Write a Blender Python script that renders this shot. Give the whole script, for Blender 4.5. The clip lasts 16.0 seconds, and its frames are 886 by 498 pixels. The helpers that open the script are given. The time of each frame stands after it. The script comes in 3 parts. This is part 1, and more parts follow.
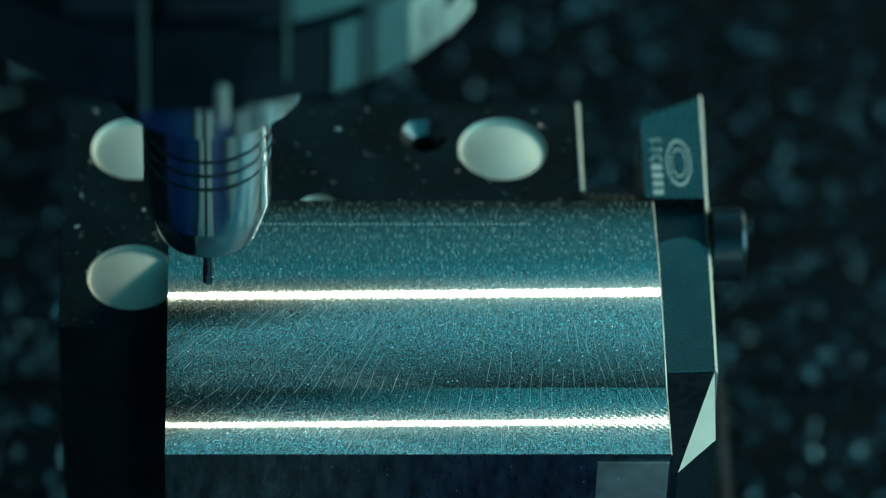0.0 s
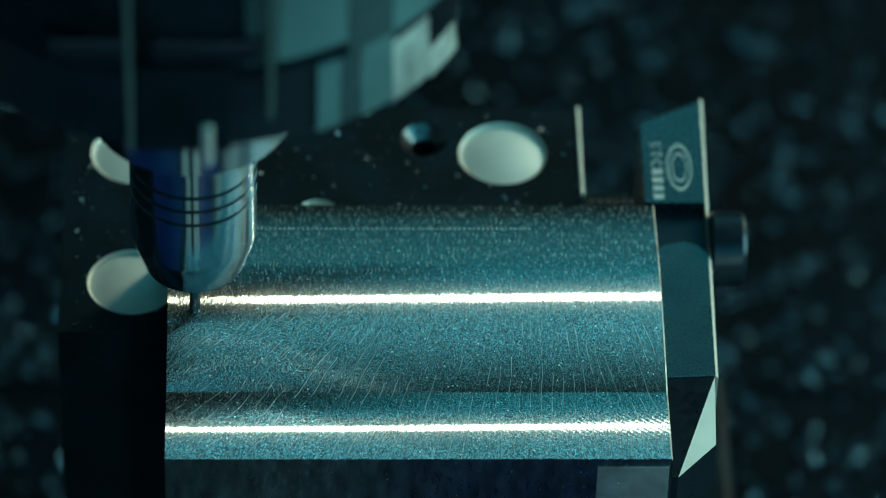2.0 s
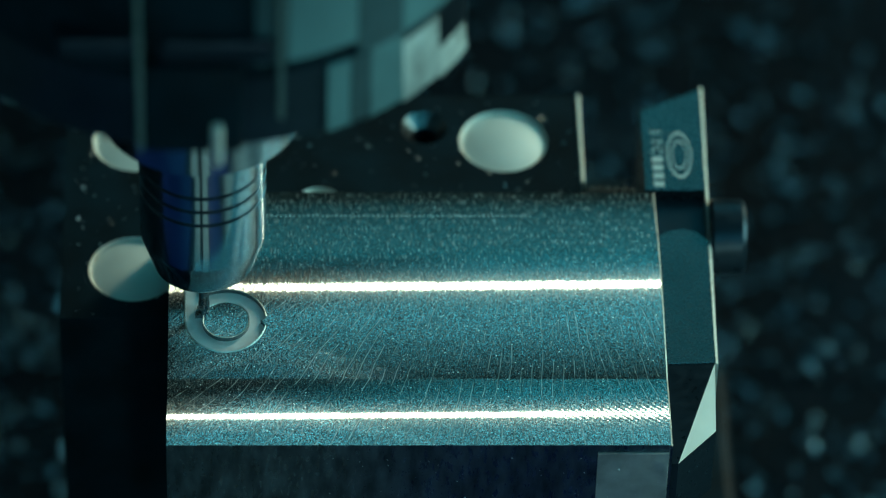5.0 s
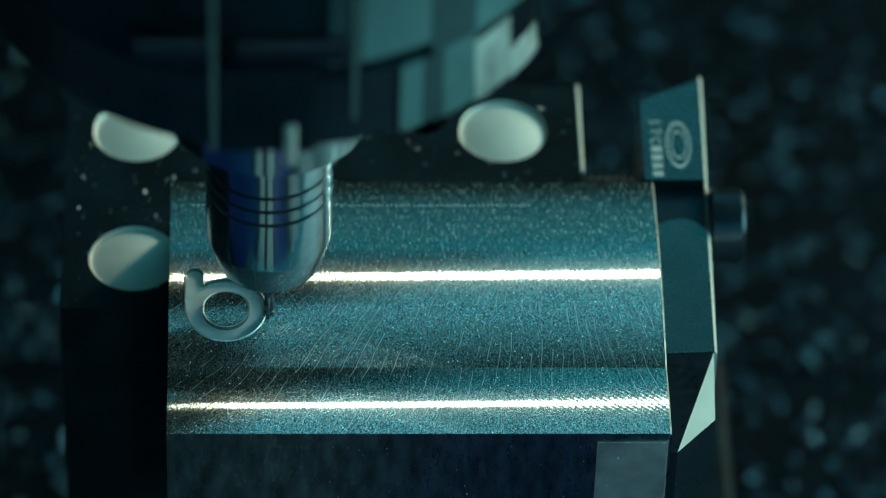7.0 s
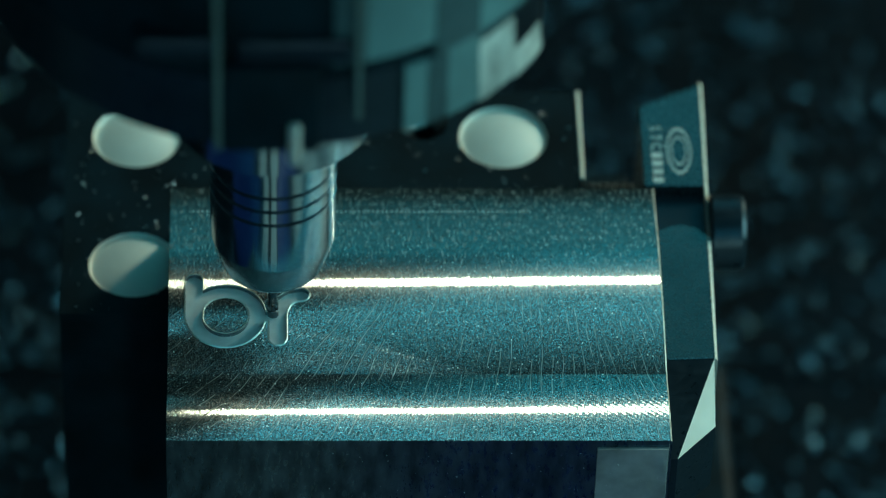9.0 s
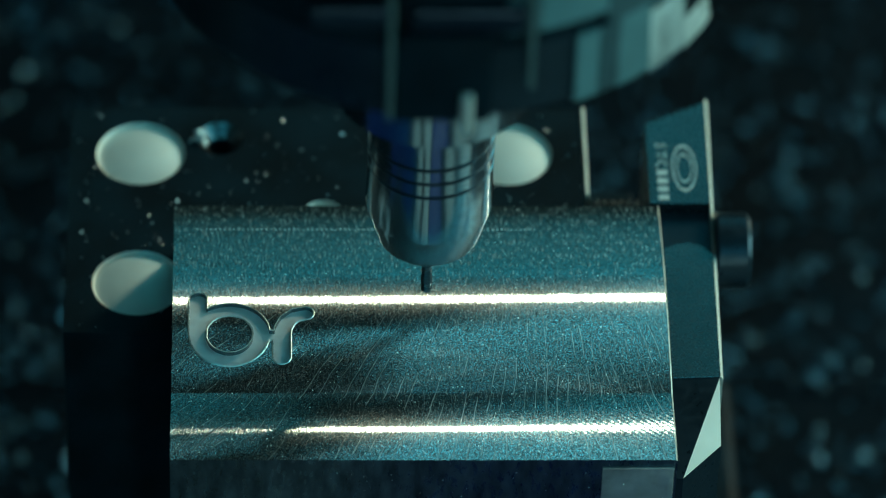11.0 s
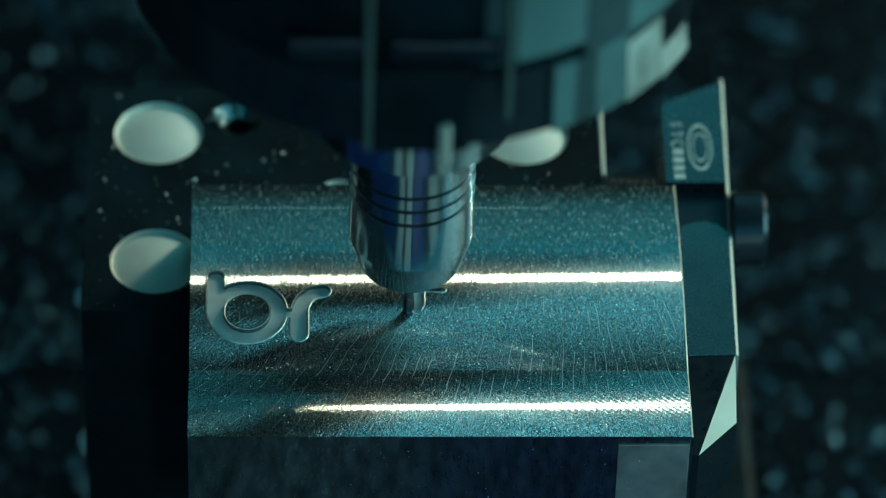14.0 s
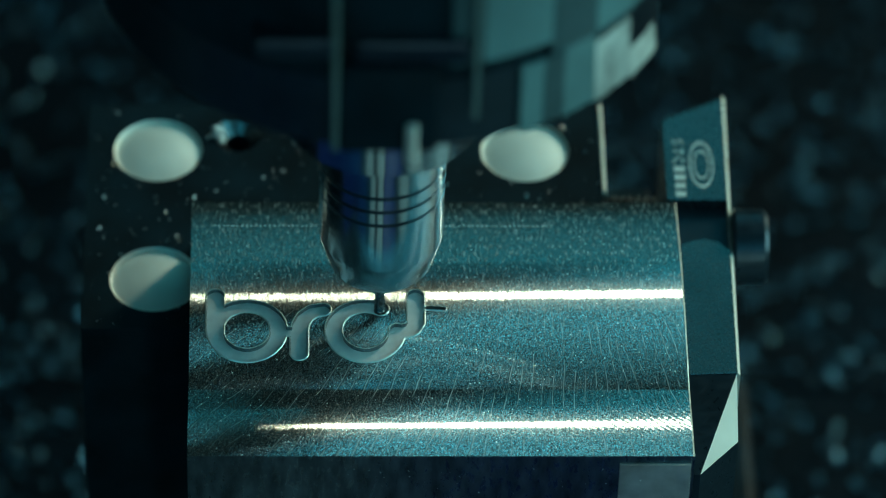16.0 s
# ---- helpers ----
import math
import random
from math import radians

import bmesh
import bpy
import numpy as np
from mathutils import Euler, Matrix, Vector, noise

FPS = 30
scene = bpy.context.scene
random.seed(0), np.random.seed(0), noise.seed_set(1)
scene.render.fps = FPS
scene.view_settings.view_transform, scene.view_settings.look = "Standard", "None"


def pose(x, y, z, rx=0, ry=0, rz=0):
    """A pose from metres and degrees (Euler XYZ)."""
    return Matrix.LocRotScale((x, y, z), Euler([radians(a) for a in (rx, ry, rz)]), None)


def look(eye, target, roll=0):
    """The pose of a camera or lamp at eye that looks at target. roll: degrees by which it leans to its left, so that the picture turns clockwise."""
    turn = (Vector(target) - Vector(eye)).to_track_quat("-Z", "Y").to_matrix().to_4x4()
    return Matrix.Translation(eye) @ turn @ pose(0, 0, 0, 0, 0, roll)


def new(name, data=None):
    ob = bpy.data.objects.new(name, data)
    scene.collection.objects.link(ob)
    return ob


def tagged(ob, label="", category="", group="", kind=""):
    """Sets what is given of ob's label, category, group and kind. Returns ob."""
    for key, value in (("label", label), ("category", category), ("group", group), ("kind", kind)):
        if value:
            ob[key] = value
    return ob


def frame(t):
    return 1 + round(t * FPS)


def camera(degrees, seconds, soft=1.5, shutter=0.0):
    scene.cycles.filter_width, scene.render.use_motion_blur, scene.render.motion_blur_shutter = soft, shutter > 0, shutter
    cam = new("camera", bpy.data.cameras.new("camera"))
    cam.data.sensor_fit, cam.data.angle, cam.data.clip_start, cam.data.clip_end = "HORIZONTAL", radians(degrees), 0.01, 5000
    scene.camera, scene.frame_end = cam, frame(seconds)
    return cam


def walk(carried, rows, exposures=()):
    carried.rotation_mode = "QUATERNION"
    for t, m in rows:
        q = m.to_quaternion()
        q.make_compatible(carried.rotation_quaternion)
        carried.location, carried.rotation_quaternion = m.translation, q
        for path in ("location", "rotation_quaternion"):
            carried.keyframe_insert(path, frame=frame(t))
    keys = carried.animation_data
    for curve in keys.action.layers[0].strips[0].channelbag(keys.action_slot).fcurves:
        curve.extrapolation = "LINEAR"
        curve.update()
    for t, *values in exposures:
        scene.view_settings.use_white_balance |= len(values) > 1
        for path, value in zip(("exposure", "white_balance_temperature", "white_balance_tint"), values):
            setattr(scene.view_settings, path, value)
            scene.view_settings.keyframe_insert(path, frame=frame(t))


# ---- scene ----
MM = 0.001

# ---- camera ----
EYE = Vector((0.01827, -0.68866, 0.68826))
YAW, PITCH, ROLL = radians(-2.72523), radians(45.47928), 1.99623
AIM = Vector((-math.sin(YAW) * math.cos(PITCH), math.cos(YAW) * math.cos(PITCH), -math.sin(PITCH)))
BASE = look(EYE, EYE + AIM, ROLL)
cam = camera(9.674, 16.0, soft=1.0)
cam.data.dof.use_dof = True
cam.data.dof.focus_distance = 0.94
cam.data.dof.aperture_fstop = 10.0

PAN = [(0, 0), (3.2, 0), (5.3, 2), (9.2, 1.5), (10.5, 2), (11.3, 17), (11.5, 24), (12, 40), (12.5, 39.3), (13, 39.3), (16, 39.3)]
walk(cam, [(t, BASE @ pose(0, 0, 0, 0, p * 0.006185, 0)) for t, p in PAN])

# ---- world and light ----
world = bpy.data.worlds.new("world")
scene.world = world
world.use_nodes = True
bg = world.node_tree.nodes["Background"]
bg.inputs[0].default_value = (0.05, 0.2, 0.24, 1)
bg.inputs[1].default_value = 0.02
scene.view_settings.exposure = 0.26


def area_lamp(name, eye, target, sx, sy, power, color):
    d = bpy.data.lights.new(name, "AREA")
    d.shape, d.size, d.size_y, d.energy, d.color = "RECTANGLE", sx, sy, power, color
    ob = new(name, d)
    ob.matrix_world = look(eye, target)
    return ob


# the work light on the back wall of the enclosure, and the lit panel
BAR, BAR_AIM = Vector((2.165, 2.454, 1.521)), Vector((0.05, -0.03, 0.0))
bar = area_lamp("work_light", BAR, BAR_AIM, 0.94, 0.016, 33.0, (0.88, 0.96, 0.66))
_z = (BAR - BAR_AIM).normalized()
_x = Vector((0.145, 0.0, -0.2))
_x = (_x - _x.dot(_z) * _z).normalized()
_y = _z.cross(_x)
bar.matrix_world = Matrix(((_x.x, _y.x, _z.x, BAR.x), (_x.y, _y.y, _z.y, BAR.y), (_x.z, _y.z, _z.z, BAR.z), (0, 0, 0, 1)))
area_lamp("panel_light", (0.40, 0.66, 0.555), (0.06, -0.03, 0.0), 0.8, 0.46, 0.48, (0.04, 0.72, 0.88))
# the lit pane beside the work light
area_lamp("pane_light", (0.68, 0.72, 0.80), (0.06, -0.03, 0.0), 0.45, 0.60, 0.86, (0.13, 0.78, 0.94))
# fill light added on the right to brighten the nose plates
area_lamp("nose_fill", (0.85, -0.02, 0.20), (0.06, -0.03, 0.05), 0.50, 0.35, 2.0, (0.55, 1.0, 0.88))
# narrow light added in front, for its reflection off the holder
area_lamp("front_fill", (0.16, -0.92, 0.20), (0.03, -0.03, 0.02), 0.06, 0.30, 0.5, (0.62, 1.0, 0.85))
# broad teal fills added in front and at the side, for holder and nose
area_lamp("holder_fill", (-0.05, -0.97, 0.56), (0.04, -0.03, 0.1), 1.1, 0.8, 2.2, (0.05, 0.60, 0.80))
area_lamp("side_fill", (0.97, -0.42, 0.65), (0.04, -0.03, 0.0), 0.8, 0.6, 1.8, (0.05, 0.60, 0.76))


# ---- materials ----
def material(name, base, metal=0.0, rough=0.5, var=0.25, scale=60.0, bump=0.0, bump_scale=400.0, stretch=(1, 1, 1), rough_var=0.1, spec=0.5):
    m = bpy.data.materials.new(name)
    m.use_nodes = True
    nt = m.node_tree
    n, l = nt.nodes, nt.links
    b = n["Principled BSDF"]
    b.inputs["Metallic"].default_value = metal
    b.inputs["Specular IOR Level"].default_value = spec
    co = n.new("ShaderNodeTexCoord")
    mp = n.new("ShaderNodeMapping")
    mp.inputs["Scale"].default_value = stretch
    l.new(co.outputs["Object"], mp.inputs[0])
    n1 = n.new("ShaderNodeTexNoise")
    n1.inputs["Scale"].default_value, n1.inputs["Detail"].default_value = scale, 5
    l.new(mp.outputs[0], n1.inputs[0])
    n2 = n.new("ShaderNodeTexNoise")
    n2.inputs["Scale"].default_value, n2.inputs["Detail"].default_value = bump_scale, 4
    l.new(mp.outputs[0], n2.inputs[0])
    ramp = n.new("ShaderNodeMapRange")
    ramp.inputs[1].default_value, ramp.inputs[2].default_value = 0.3, 0.7
    ramp.inputs[3].default_value, ramp.inputs[4].default_value = 1 - var, 1 + var
    l.new(n1.outputs[0], ramp.inputs[0])
    mul = n.new("ShaderNodeVectorMath")
    mul.operation = "SCALE"
    mul.inputs[0].default_value = base
    l.new(ramp.outputs[0], mul.inputs["Scale"])
    l.new(mul.outputs[0], b.inputs["Base Color"])
    rr = n.new("ShaderNodeMapRange")
    rr.inputs[1].default_value, rr.inputs[2].default_value = 0.3, 0.7
    rr.inputs[3].default_value, rr.inputs[4].default_value = max(0.02, rough - rough_var), rough + rough_var
    l.new(n2.outputs[0], rr.inputs[0])
    l.new(rr.outputs[0], b.inputs["Roughness"])
    if bump:
        bp = n.new("ShaderNodeBump")
        bp.inputs["Strength"].default_value, bp.inputs["Distance"].default_value = 1.0, bump
        l.new(n2.outputs[0], bp.inputs["Height"])
        l.new(bp.outputs[0], b.inputs["Normal"])
    return m


def milled_aluminium():
    """Bright milled metal: fine grain, the cutter's arcs, and a scalloped zone towards the end and the back."""
    m = material("milled_aluminium", (0.70, 0.72, 0.73), 1, 0.15, 0.42, 3000, 0, 2600, rough_var=0.0)
    nt = m.node_tree
    n, l = nt.nodes, nt.links
    b = n["Principled BSDF"]
    co = n.new("ShaderNodeTexCoord")
    sep = n.new("ShaderNodeSeparateXYZ")
    l.new(co.outputs["Object"], sep.inputs[0])

    def math_node(op, a, c=None, d=None):
        k = n.new("ShaderNodeMath")
        k.operation = op
        for i, w in enumerate((a, c, d)):
            if w is None:
                continue
            if isinstance(w, (int, float)):
                k.inputs[i].default_value = w
            else:
                l.new(w, k.inputs[i])
        return k.outputs[0]

    def noise_node(scale, detail, stretch=(1, 1, 1)):
        mp = n.new("ShaderNodeMapping")
        mp.inputs["Scale"].default_value = stretch
        l.new(co.outputs["Object"], mp.inputs[0])
        t = n.new("ShaderNodeTexNoise")
        t.inputs["Scale"].default_value, t.inputs["Detail"].default_value = scale, detail
        l.new(mp.outputs[0], t.inputs[0])
        return t.outputs[0]

    def ramp(v, a, c, lo=0.0, hi=1.0):
        r = n.new("ShaderNodeMapRange")
        for i, w in enumerate((a, c, lo, hi)):
            r.inputs[i + 1].default_value = w
        l.new(v, r.inputs[0])
        return r.outputs[0]

    grain = noise_node(4200, 2, (1.0, 0.6, 1.0))
    fine = noise_node(9000, 1)
    # fine curved lines left by a face mill, on the front side of the hump
    dx = math_node("SUBTRACT", sep.outputs["X"], 0.068)
    dy = math_node("SUBTRACT", 0.022, sep.outputs["Y"])
    turn = math_node("ARCTAN2", dx, dy)
    ring = math_node("SINE", math_node("ADD", math_node("MULTIPLY", turn, 230.0), math_node("MULTIPLY", noise_node(60, 2), 9.0)))
    arcs = math_node("MULTIPLY", ramp(ring, 0.95, 1.0), ramp(noise_node(260, 3), 0.44, 0.58))
    arcs = math_node("MULTIPLY", arcs, ramp(sep.outputs["Y"], -0.027, -0.033))
    # scallops
    sx = math_node("SINE", math_node("MULTIPLY", math_node("ADD", sep.outputs["X"], math_node("MULTIPLY", sep.outputs["Y"], 0.35)), 4800.0))
    sy = math_node("SINE", math_node("MULTIPLY", sep.outputs["Y"], 4400.0))
    dots = math_node("MULTIPLY", sx, sy)
    end = math_node("MULTIPLY", ramp(sep.outputs["X"], 0.060, 0.086), ramp(sep.outputs["Y"], -0.0472, -0.0482))
    back = ramp(sep.outputs["Y"], -0.0095, -0.006)
    dots = math_node("MULTIPLY", dots, math_node("MAXIMUM", end, math_node("MULTIPLY", back, 0.8)))
    h = math_node("MULTIPLY", grain, 2.6e-6)
    h = math_node("ADD", h, math_node("MULTIPLY", fine, 4e-7))
    h = math_node("ADD", h, math_node("MULTIPLY", noise_node(1.0, 1, (9000, 500, 0)), 1.0e-5))
    h = math_node("ADD", h, math_node("MULTIPLY", noise_node(1.0, 2, (4800, 2200, 0)), 1.8e-6))
    tan = n.new("ShaderNodeCombineXYZ")
    tan.inputs[1].default_value = 1.0
    speck = n.new("ShaderNodeVectorMath")
    speck.operation = "SCALE"
    l.new(b.inputs["Base Color"].links[0].from_socket, speck.inputs[0])
    l.new(ramp(noise_node(5200, 2, (1.0, 0.75, 1.0)), 0.36, 0.64, 0.16, 1.2), speck.inputs["Scale"])
    gl = n.new("ShaderNodeBsdfAnisotropic")
    l.new(tan.outputs[0], gl.inputs["Tangent"])
    gl.inputs["Anisotropy"].default_value = 0.75
    gl.distribution = "BECKMANN"
    l.new(speck.outputs[0], gl.inputs["Color"])
    h = math_node("ADD", h, math_node("MULTIPLY", arcs, -2.0e-6))
    h = math_node("ADD", h, math_node("MULTIPLY", dots, 4.5e-6))
    bp = n.new("ShaderNodeBump")
    bp.inputs["Strength"].default_value, bp.inputs["Distance"].default_value = 1.0, 1.0
    l.new(h, bp.inputs["Height"])
    l.new(bp.outputs[0], gl.inputs["Normal"])
    l.new(ramp(noise_node(3000, 3), 0.3, 0.75, 0.26, 0.35), gl.inputs["Roughness"])
    # the smooth crests between the cutter marks, and the scratches across them
    crest = n.new("ShaderNodeBsdfAnisotropic")
    l.new(tan.outputs[0], crest.inputs["Tangent"])
    crest.distribution = "BECKMANN"
    bp2 = n.new("ShaderNodeBump")
    bp2.inputs["Strength"].default_value, bp2.inputs["Distance"].default_value = 1.0, 1.0
    l.new(math_node("ADD", math_node("MULTIPLY", dots, 3.0e-6), math_node("MULTIPLY", grain, 1.2e-7)), bp2.inputs["Height"])
    l.new(bp2.outputs[0], crest.inputs["Normal"])
    crest.inputs["Anisotropy"].default_value = 0.93
    crest.inputs["Roughness"].default_value = 0.17
    l.new(speck.outputs[0], crest.inputs["Color"])
    scratch = n.new("ShaderNodeBsdfAnisotropic")
    scratch.inputs["Roughness"].default_value = 0.5
    l.new(b.inputs["Base Color"].links[0].from_socket, scratch.inputs["Color"])
    mix1, mix2 = n.new("ShaderNodeMixShader"), n.new("ShaderNodeMixShader")
    l.new(ramp(noise_node(2600, 2), 0.35, 0.65, 0.7, 0.97), mix1.inputs[0])
    l.new(gl.outputs[0], mix1.inputs[1])
    l.new(crest.outputs[0], mix1.inputs[2])
    pits = ramp(noise_node(5200, 1, (1.0, 0.7, 1.0)), 0.70, 0.76)
    # short wavering scratches that run front to back over the rear hump
    wave = math_node("ADD", sep.outputs["X"], math_node("MULTIPLY", noise_node(260, 2), 0.0012))
    streak = n.new("ShaderNodeCombineXYZ")
    l.new(math_node("MULTIPLY", wave, 3300.0), streak.inputs[0])
    l.new(math_node("MULTIPLY", sep.outputs["Y"], 480.0), streak.inputs[1])
    fuzz = n.new("ShaderNodeTexNoise")
    fuzz.inputs["Scale"].default_value, fuzz.inputs["Detail"].default_value = 1.0, 2
    l.new(streak.outputs[0], fuzz.inputs[0])
    scores = math_node("MULTIPLY", ramp(fuzz.outputs[0], 0.57, 0.66), ramp(sep.outputs["Y"], -0.034, -0.022, 0.25, 1.0))
    l.new(math_node("MAXIMUM", math_node("MULTIPLY", scores, 0.65), math_node("MAXIMUM", math_node("MULTIPLY", arcs, 0.6), math_node("MULTIPLY", pits, 0.8))), mix2.inputs[0])
    l.new(mix1.outputs[0], mix2.inputs[1])
    l.new(scratch.outputs[0], mix2.inputs[2])
    l.new(mix2.outputs[0], n["Material Output"].inputs["Surface"])
    n.remove(b)
    return m


ALU = milled_aluminium()
# same metal as the top, its base darkened for the shade on the sides
ALU_SIDE = material("shaded_sawn_aluminium", (0.10, 0.13, 0.16), 1, 0.32, 0.5, 420, 1.2e-5, 1300, (1, 1, 0.35))
STRIP = material("polished_strip_aluminium", (0.6, 0.61, 0.61), 0.9, 0.45, 0.3, 160, 2e-6, 700)
ALU_EDGE = material("deburred_edge", (0.9, 0.9, 0.87), 1, 0.42, 0.05)
GROOVE = material("fresh_cut_aluminium", (0.93, 0.94, 0.95), 0.6, 0.7, 0.1, 300, 3e-6, 2500)
OXIDE = material("black_oxide_steel", (0.003, 0.015, 0.023), 0.0, 0.55, 0.5, 90, 6e-6, 1500, spec=0.13)
STEEL = material("ground_steel", (0.16, 0.17, 0.18), 1, 0.27, 0.2, 60, 0.5e-6, 1500, rough_var=0.03)
PLUG = material("turned_steel", (0.95, 0.93, 0.88), 0.7, 0.6, 0.06, 100, 0, 1500, rough_var=0.02)
CHROME = material("polished_holder_steel", (0.62, 0.66, 0.7), 1, 0.13, 0.1, 60, 0, 900, rough_var=0.01)
_b = CHROME.node_tree.nodes["Principled BSDF"]
_t = CHROME.node_tree.nodes.new("ShaderNodeTangent")
_t.direction_type, _t.axis = "RADIAL", "Z"
CHROME.node_tree.links.new(_t.outputs[0], _b.inputs["Tangent"])
_b.inputs["Anisotropic"].default_value = 0.92
_b.inputs["Anisotropic Rotation"].default_value = 0.25
MIRROR_RING = material("mirror_ring_steel", (0.9, 0.9, 0.9), 1, 0.2, 0.05, 60, 0, 900, rough_var=0.01)
# cut walls, with the shade inside the groove put into a dark base
WALL = material("shaded_cut_aluminium", (0.2, 0.21, 0.22), 1, 0.3, 0.1, 300, 1e-6, 3000)
DARK = material("blackened_steel", (0.026, 0.046, 0.064), 0.6, 0.35, 0.3, 60, 4e-6, 700)
BLUED = material("blued_steel", (0.03, 0.05, 0.075), 0.8, 0.35, 0.3, 60, 2e-6, 700)
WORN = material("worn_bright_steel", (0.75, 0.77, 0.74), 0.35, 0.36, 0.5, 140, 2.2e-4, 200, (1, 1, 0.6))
# one nose paint in two tones, as lit and as shaded
PAINT_LIT = material("lit_green_paint", (0.14, 0.27, 0.29), 0, 0.4, 0.25, 60, 2e-5, 300)
PAINT_SHADE = material("shaded_green_paint", (0.05, 0.10, 0.115), 0, 0.4, 0.3, 60, 2e-5, 300)
CARBIDE = material("tungsten_carbide", (0.16, 0.16, 0.17), 1, 0.25, 0.1, 300)
CAST = material("oily_cast_iron", (0.001, 0.006, 0.011), 0.0, 0.55, 0.5, 20, 6e-4, 120, spec=0.07)
# wall sheet tinted blue so that the light it bounces turns cool
SHEET = material("blue_tinted_sheet", (0.035, 0.10, 0.13), 0, 0.6, 0.2, 6, 1e-4, 60)
FLECK = material("bright_flecks", (0.55, 0.62, 0.65), 1, 0.4, 0.2, 300)
SWARF = material("aluminium_swarf", (0.15, 0.36, 0.50), 1, 0.5, 0.2, 300)
HOSE = material("pale_nylon", (0.13, 0.18, 0.18), 0, 0.35, 0.1, 200)
INK = material("light_engraving", (0.8, 0.82, 0.8), 0.2, 0.5, 0.1, 300)


# ---- mesh helpers ----
def link_mesh(name, bm, mat, parent=None, label="", smooth=0.0):
    me = bpy.data.meshes.new(name)
    bmesh.ops.recalc_face_normals(bm, faces=bm.faces)
    bm.to_mesh(me)
    bm.free()
    for m in (mat if isinstance(mat, (list, tuple)) else [mat]):
        me.materials.append(m)
    if smooth:
        me.polygons.foreach_set("use_smooth", [True] * len(me.polygons))
        me.set_sharp_from_angle(angle=radians(smooth))
    ob = new(name, me)
    if parent:
        ob.parent = parent
    if label:
        tagged(ob, label)
    return ob


def part(name, bm, mat, parent, label="", smooth=0.0):
    return link_mesh(name, bm, mat, parent, label, smooth)


def empty(name, loc=(0, 0, 0)):
    ob = new(name)
    ob.location = loc
    ob.empty_display_size = 0.01
    return ob


def box(bm, x0, x1, y0, y1, z0, z1, bevel=0.0):
    """A box in millimetres."""
    r = bmesh.ops.create_cube(bm, size=1, matrix=Matrix.Translation(((x0 + x1) / 2 * MM, (y0 + y1) / 2 * MM, (z0 + z1) / 2 * MM)) @ Matrix.Diagonal(((x1 - x0) * MM, (y1 - y0) * MM, (z1 - z0) * MM, 1)))
    if bevel:
        es = list({e for v in r["verts"] for e in v.link_edges})
        bmesh.ops.bevel(bm, geom=es, offset=bevel * MM, segments=2, affect="EDGES", profile=0.5)


def lathe(bm, rows, seg=64, m=None):
    """Turns the profile rows (radius, height in mm) about z."""
    m = m or Matrix()
    rings = []
    for r, z in rows:
        if r <= 1e-6:
            rings.append([bm.verts.new(m @ Vector((0, 0, z * MM)))])
        else:
            rings.append([bm.verts.new(m @ Vector((r * MM * math.cos(2 * math.pi * i / seg), r * MM * math.sin(2 * math.pi * i / seg), z * MM))) for i in range(seg)])
    for a, b in zip(rings, rings[1:]):
        for i in range(seg):
            j = (i + 1) % seg
            if len(a) == 1 and len(b) == 1:
                continue
            if len(a) == 1:
                bm.faces.new((a[0], b[i], b[j]))
            elif len(b) == 1:
                bm.faces.new((a[i], a[j], b[0]))
            else:
                bm.faces.new((a[i], a[j], b[j], b[i]))


def prism(bm, pts, z0, z1, bevel=0.0):
    """A plate with the outline pts (mm) from z0 to z1."""
    lo = [bm.verts.new((x * MM, y * MM, z0 * MM)) for x, y in pts]
    hi = [bm.verts.new((x * MM, y * MM, z1 * MM)) for x, y in pts]
    n = len(pts)
    bm.faces.new(hi)
    bm.faces.new(lo[::-1])
    for i in range(n):
        bm.faces.new((lo[i], lo[(i + 1) % n], hi[(i + 1) % n], hi[i]))
    if bevel:
        es = [bm.edges.get((hi[i], hi[(i + 1) % n])) for i in range(n)]
        bmesh.ops.bevel(bm, geom=es, offset=bevel * MM, segments=1, affect="EDGES")


# ---- the work: how the table and the spindle run ----
AXIS_Y = -31.2
RING_R = 5.75
B_C, D_C = (10.4, -35.4), (31.8, -35.4)


def ring_b(t):
    a = radians(180 + 360 * (t - 3.2) / 2.0)
    return B_C[0] + RING_R * math.cos(a), B_C[1] + RING_R * math.sin(a)


TABLE = [(0, 0.0), (1.5, 0.0), (2, -1.17), (2.5, -1.87), (3, 4.91), (3.2, 3.26)]
TABLE += [(t, AXIS_Y - ring_b(t)[1]) for t in (3.7, 4.2, 4.7)]
TABLE += [(5.3, 5.84), (5.5, 4.21), (6, 9.61), (6.5, 9.36), (7, 4.91), (7.5, 9.61), (8, 2.56), (8.5, -1.4), (9, 3.26), (9.2, 3.9), (10, 1.5), (11, -1.4), (11.5, -1.4), (12, -1.4), (12.5, -1.62), (13, -1.87), (13.5, -3.02), (14, 4.21), (14.5, 7.96), (15, 8.19), (15.5, 1.4), (16, -0.47)]
SPINDLE = [(0, 7.5, 8.9), (0.5, 7.6, 4.0), (1, 7.7, 2.15), (1.5, 7.6, 0.6), (2, 5.0, 0.05), (2.5, 4.35, 0), (3, 4.55, 0), (3.2, 4.7, 0)]
SPINDLE += [(t, ring_b(t)[0], 0) for t in (3.7, 4.2, 4.7)]
